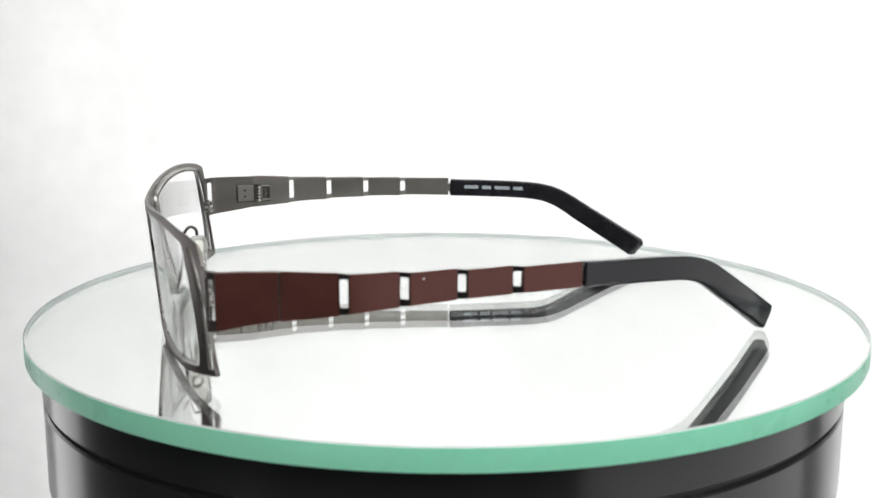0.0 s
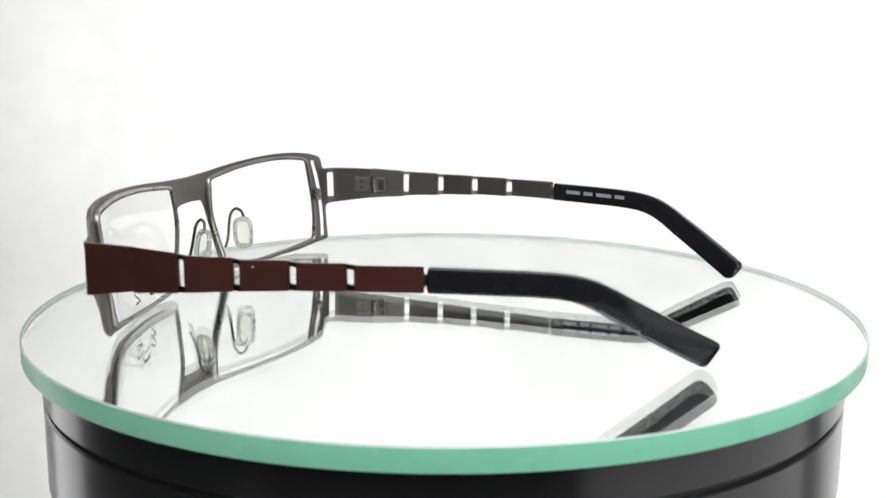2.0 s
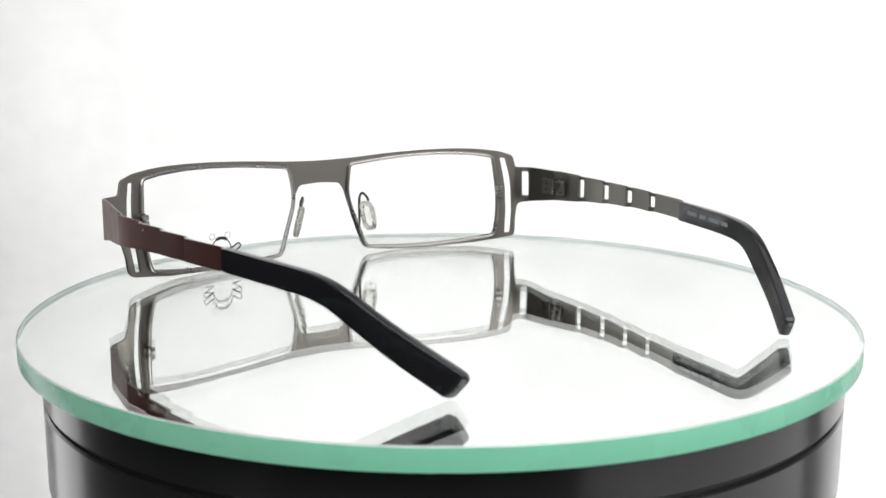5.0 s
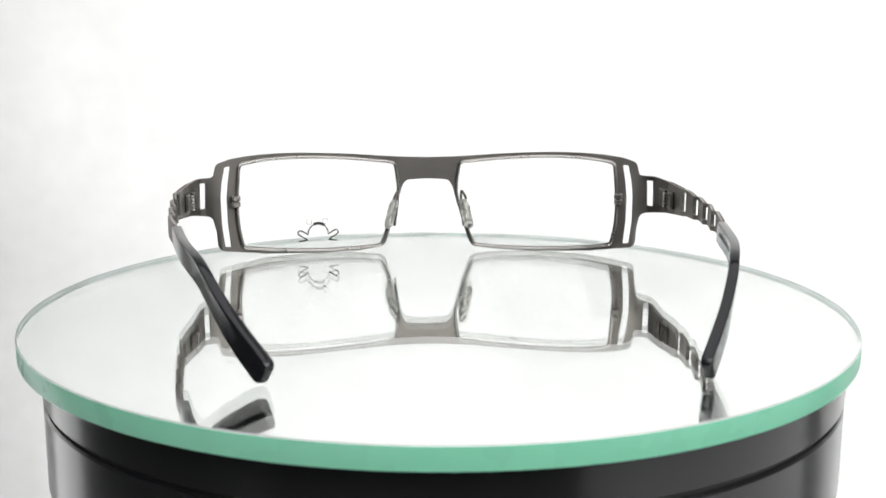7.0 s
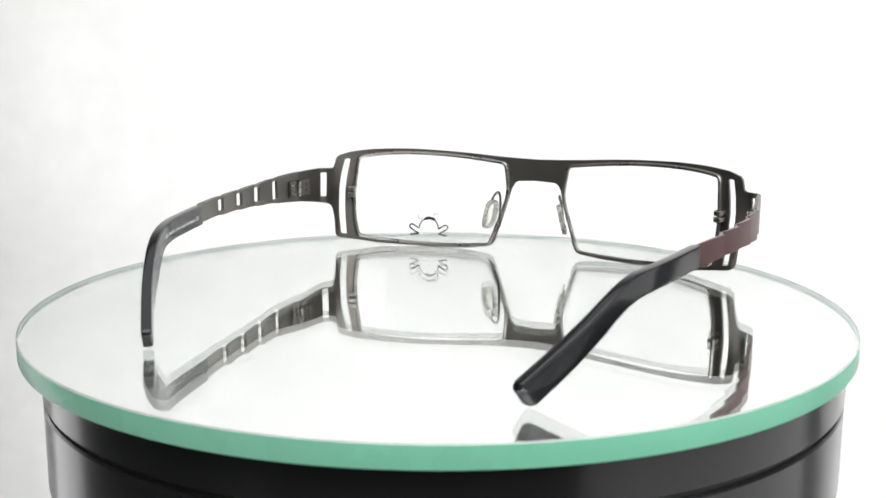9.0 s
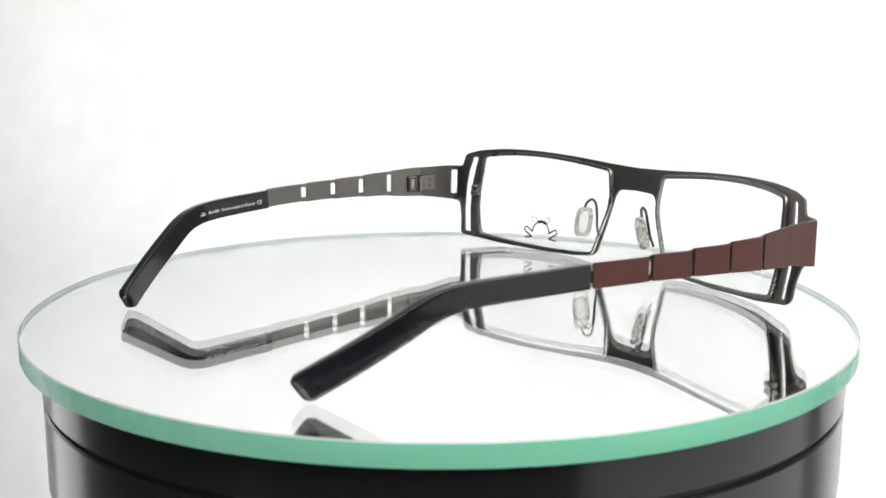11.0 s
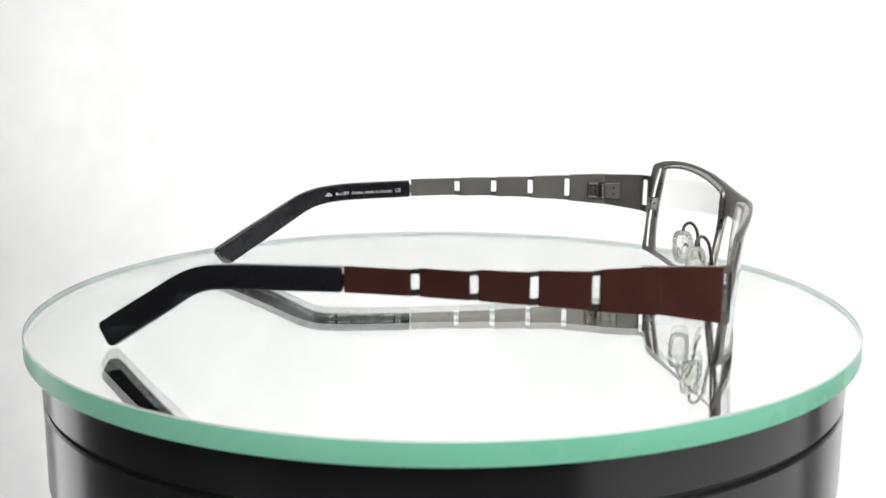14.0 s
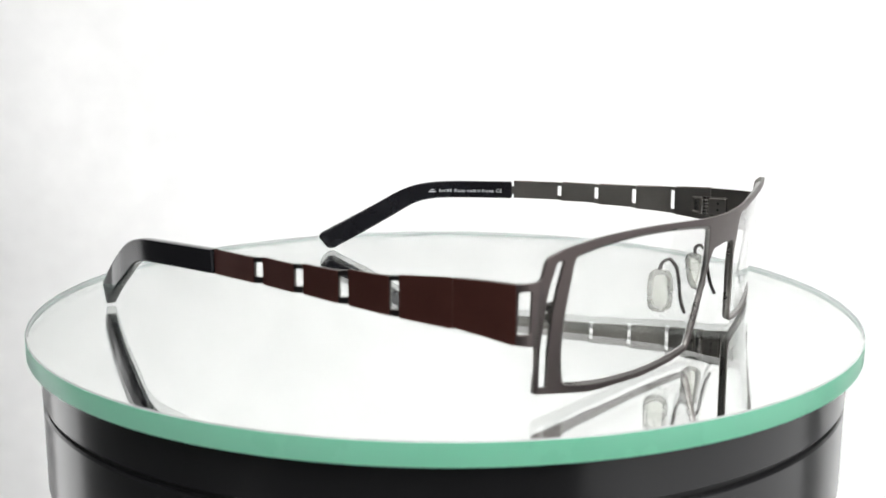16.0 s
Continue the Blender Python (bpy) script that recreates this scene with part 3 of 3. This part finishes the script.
def build_print(lens):
    cx, cz, r = -37.0, 6.9, 3.4
    arc = [(cx + r * math.cos(a), cz + r * 1.1 * math.sin(a)) for a in (math.pi * k / 20 for k in range(21))]
    part("print_arc", stroke(arc, 0.4, -1), INK, lens, "dark printed arc")
    part("print_arc", stroke(arc[6:14], 0.95, -1), INK, lens)
    for x in (-40.0, -34.6):
        ring = [(x + 0.95 * math.cos(a), 11.3 + 0.95 * math.sin(a)) for a in (2 * math.pi * k / 18 for k in range(19))]
        part("print_ring", stroke(ring, 0.13, -1), INK, lens, "fine printed ring")
    for m in (-1, 1):
        leg = spline([(cx + m * 3.4, 7.0), (cx + m * 5.9, 8.4), (cx + m * 6.6, 7.3), (cx + m * 4.6, 5.9), (cx + m * 3.4, 5.2)], 5) + [Vector((cx + m * 6.5, 4.75))]
        part("print_stroke", stroke(leg, 0.48, -1), INK, lens, "dark printed zigzag")


def build_spectacles():
    f = tagged(new("spectacles"), "slim rectangular gunmetal spectacles with brown and black side arms", "glasses")
    build_front(f)
    for s in (-1, 1):
        t, tip, bend = build_temple(f, s)
        if s < 0:
            lettering("Frame made in France", -35.2, -22.2, 20.85, bend, tip, 1.36, 0.033, "small white printed words")
            lettering("CE", -21.3, -19.4, 21.3, bend, tip, 1.36, 0.033, "small white printed letters")
            for a, b, h in ((-40.3, -39.9, 0.95), (-39.55, -39.25, 0.6), (-38.85, -38.55, 0.6), (-38.15, -38.03, 0.95), (-37.65, -37.2, 0.95), (-36.75, -36.4, 0.95)):
                bar(a, b, 20.68 + 0.033 * (a + 40), 20.68 + 0.033 * (a + 40) + h, bend, tip, 1.36, 0.033)
            bar(-43.7, -41.5, 20.5, 20.8, bend, tip, 1.36, 0.05)
            bar(-43.2, -42.0, 21.15, 21.45, bend, tip, 1.36, 0.05)
        else:
            for a, b in ((-40.5, -37.4), (-36.2, -31.2), (-30.0, -27.0), (-25.8, -21.2)):
                bar(a, b, 22.0 + 0.033 * (a + 21), 23.1 + 0.033 * (a + 21), bend, tip, 1.36, 0.033, GREY_PRINT)
        build_pad(f, s)
        if s < 0:
            part("paint_chip", sheet([fillet([(20.1, 24.15, 0.1), (19.7, 24.2, 0.1), (19.65, 24.45, 0.1), (20.15, 24.4, 0.1)])], 0.05, lambda u, v, w: bend(u, v, w - 0.68), (), 0.01), PRINT, t, "tiny pale chip in the lacquer")
    return f


spectacles = build_spectacles()

# ---- what turns ----
ECC = Vector((-1.31, -0.617, 0.0)) * MM


def heading(t):
    """Turn of the plate in radians."""
    return HEAD0 + RATE * t + SWAY * math.sin(2 * math.pi * t / 16)


HEAD0, RATE, SWAY = 1.69089, -0.243528, 0.002571
YAW = 4.6152


def motions():
    times = [0.5 * k for k in range(33)]
    rows_p, rows_s = [], []
    for t in times:
        turn = Matrix.Rotation(heading(t), 4, "Z")
        rows_p.append((t, turn @ Matrix.Translation(ECC)))
        rows_s.append((t, turn @ pose(0, 0, 0, 0, 0, YAW) @ Matrix.Translation((-0.266 * MM, 0, -0.00055))))
    walk(plate, rows_p)
    walk(spectacles, rows_s)


motions()
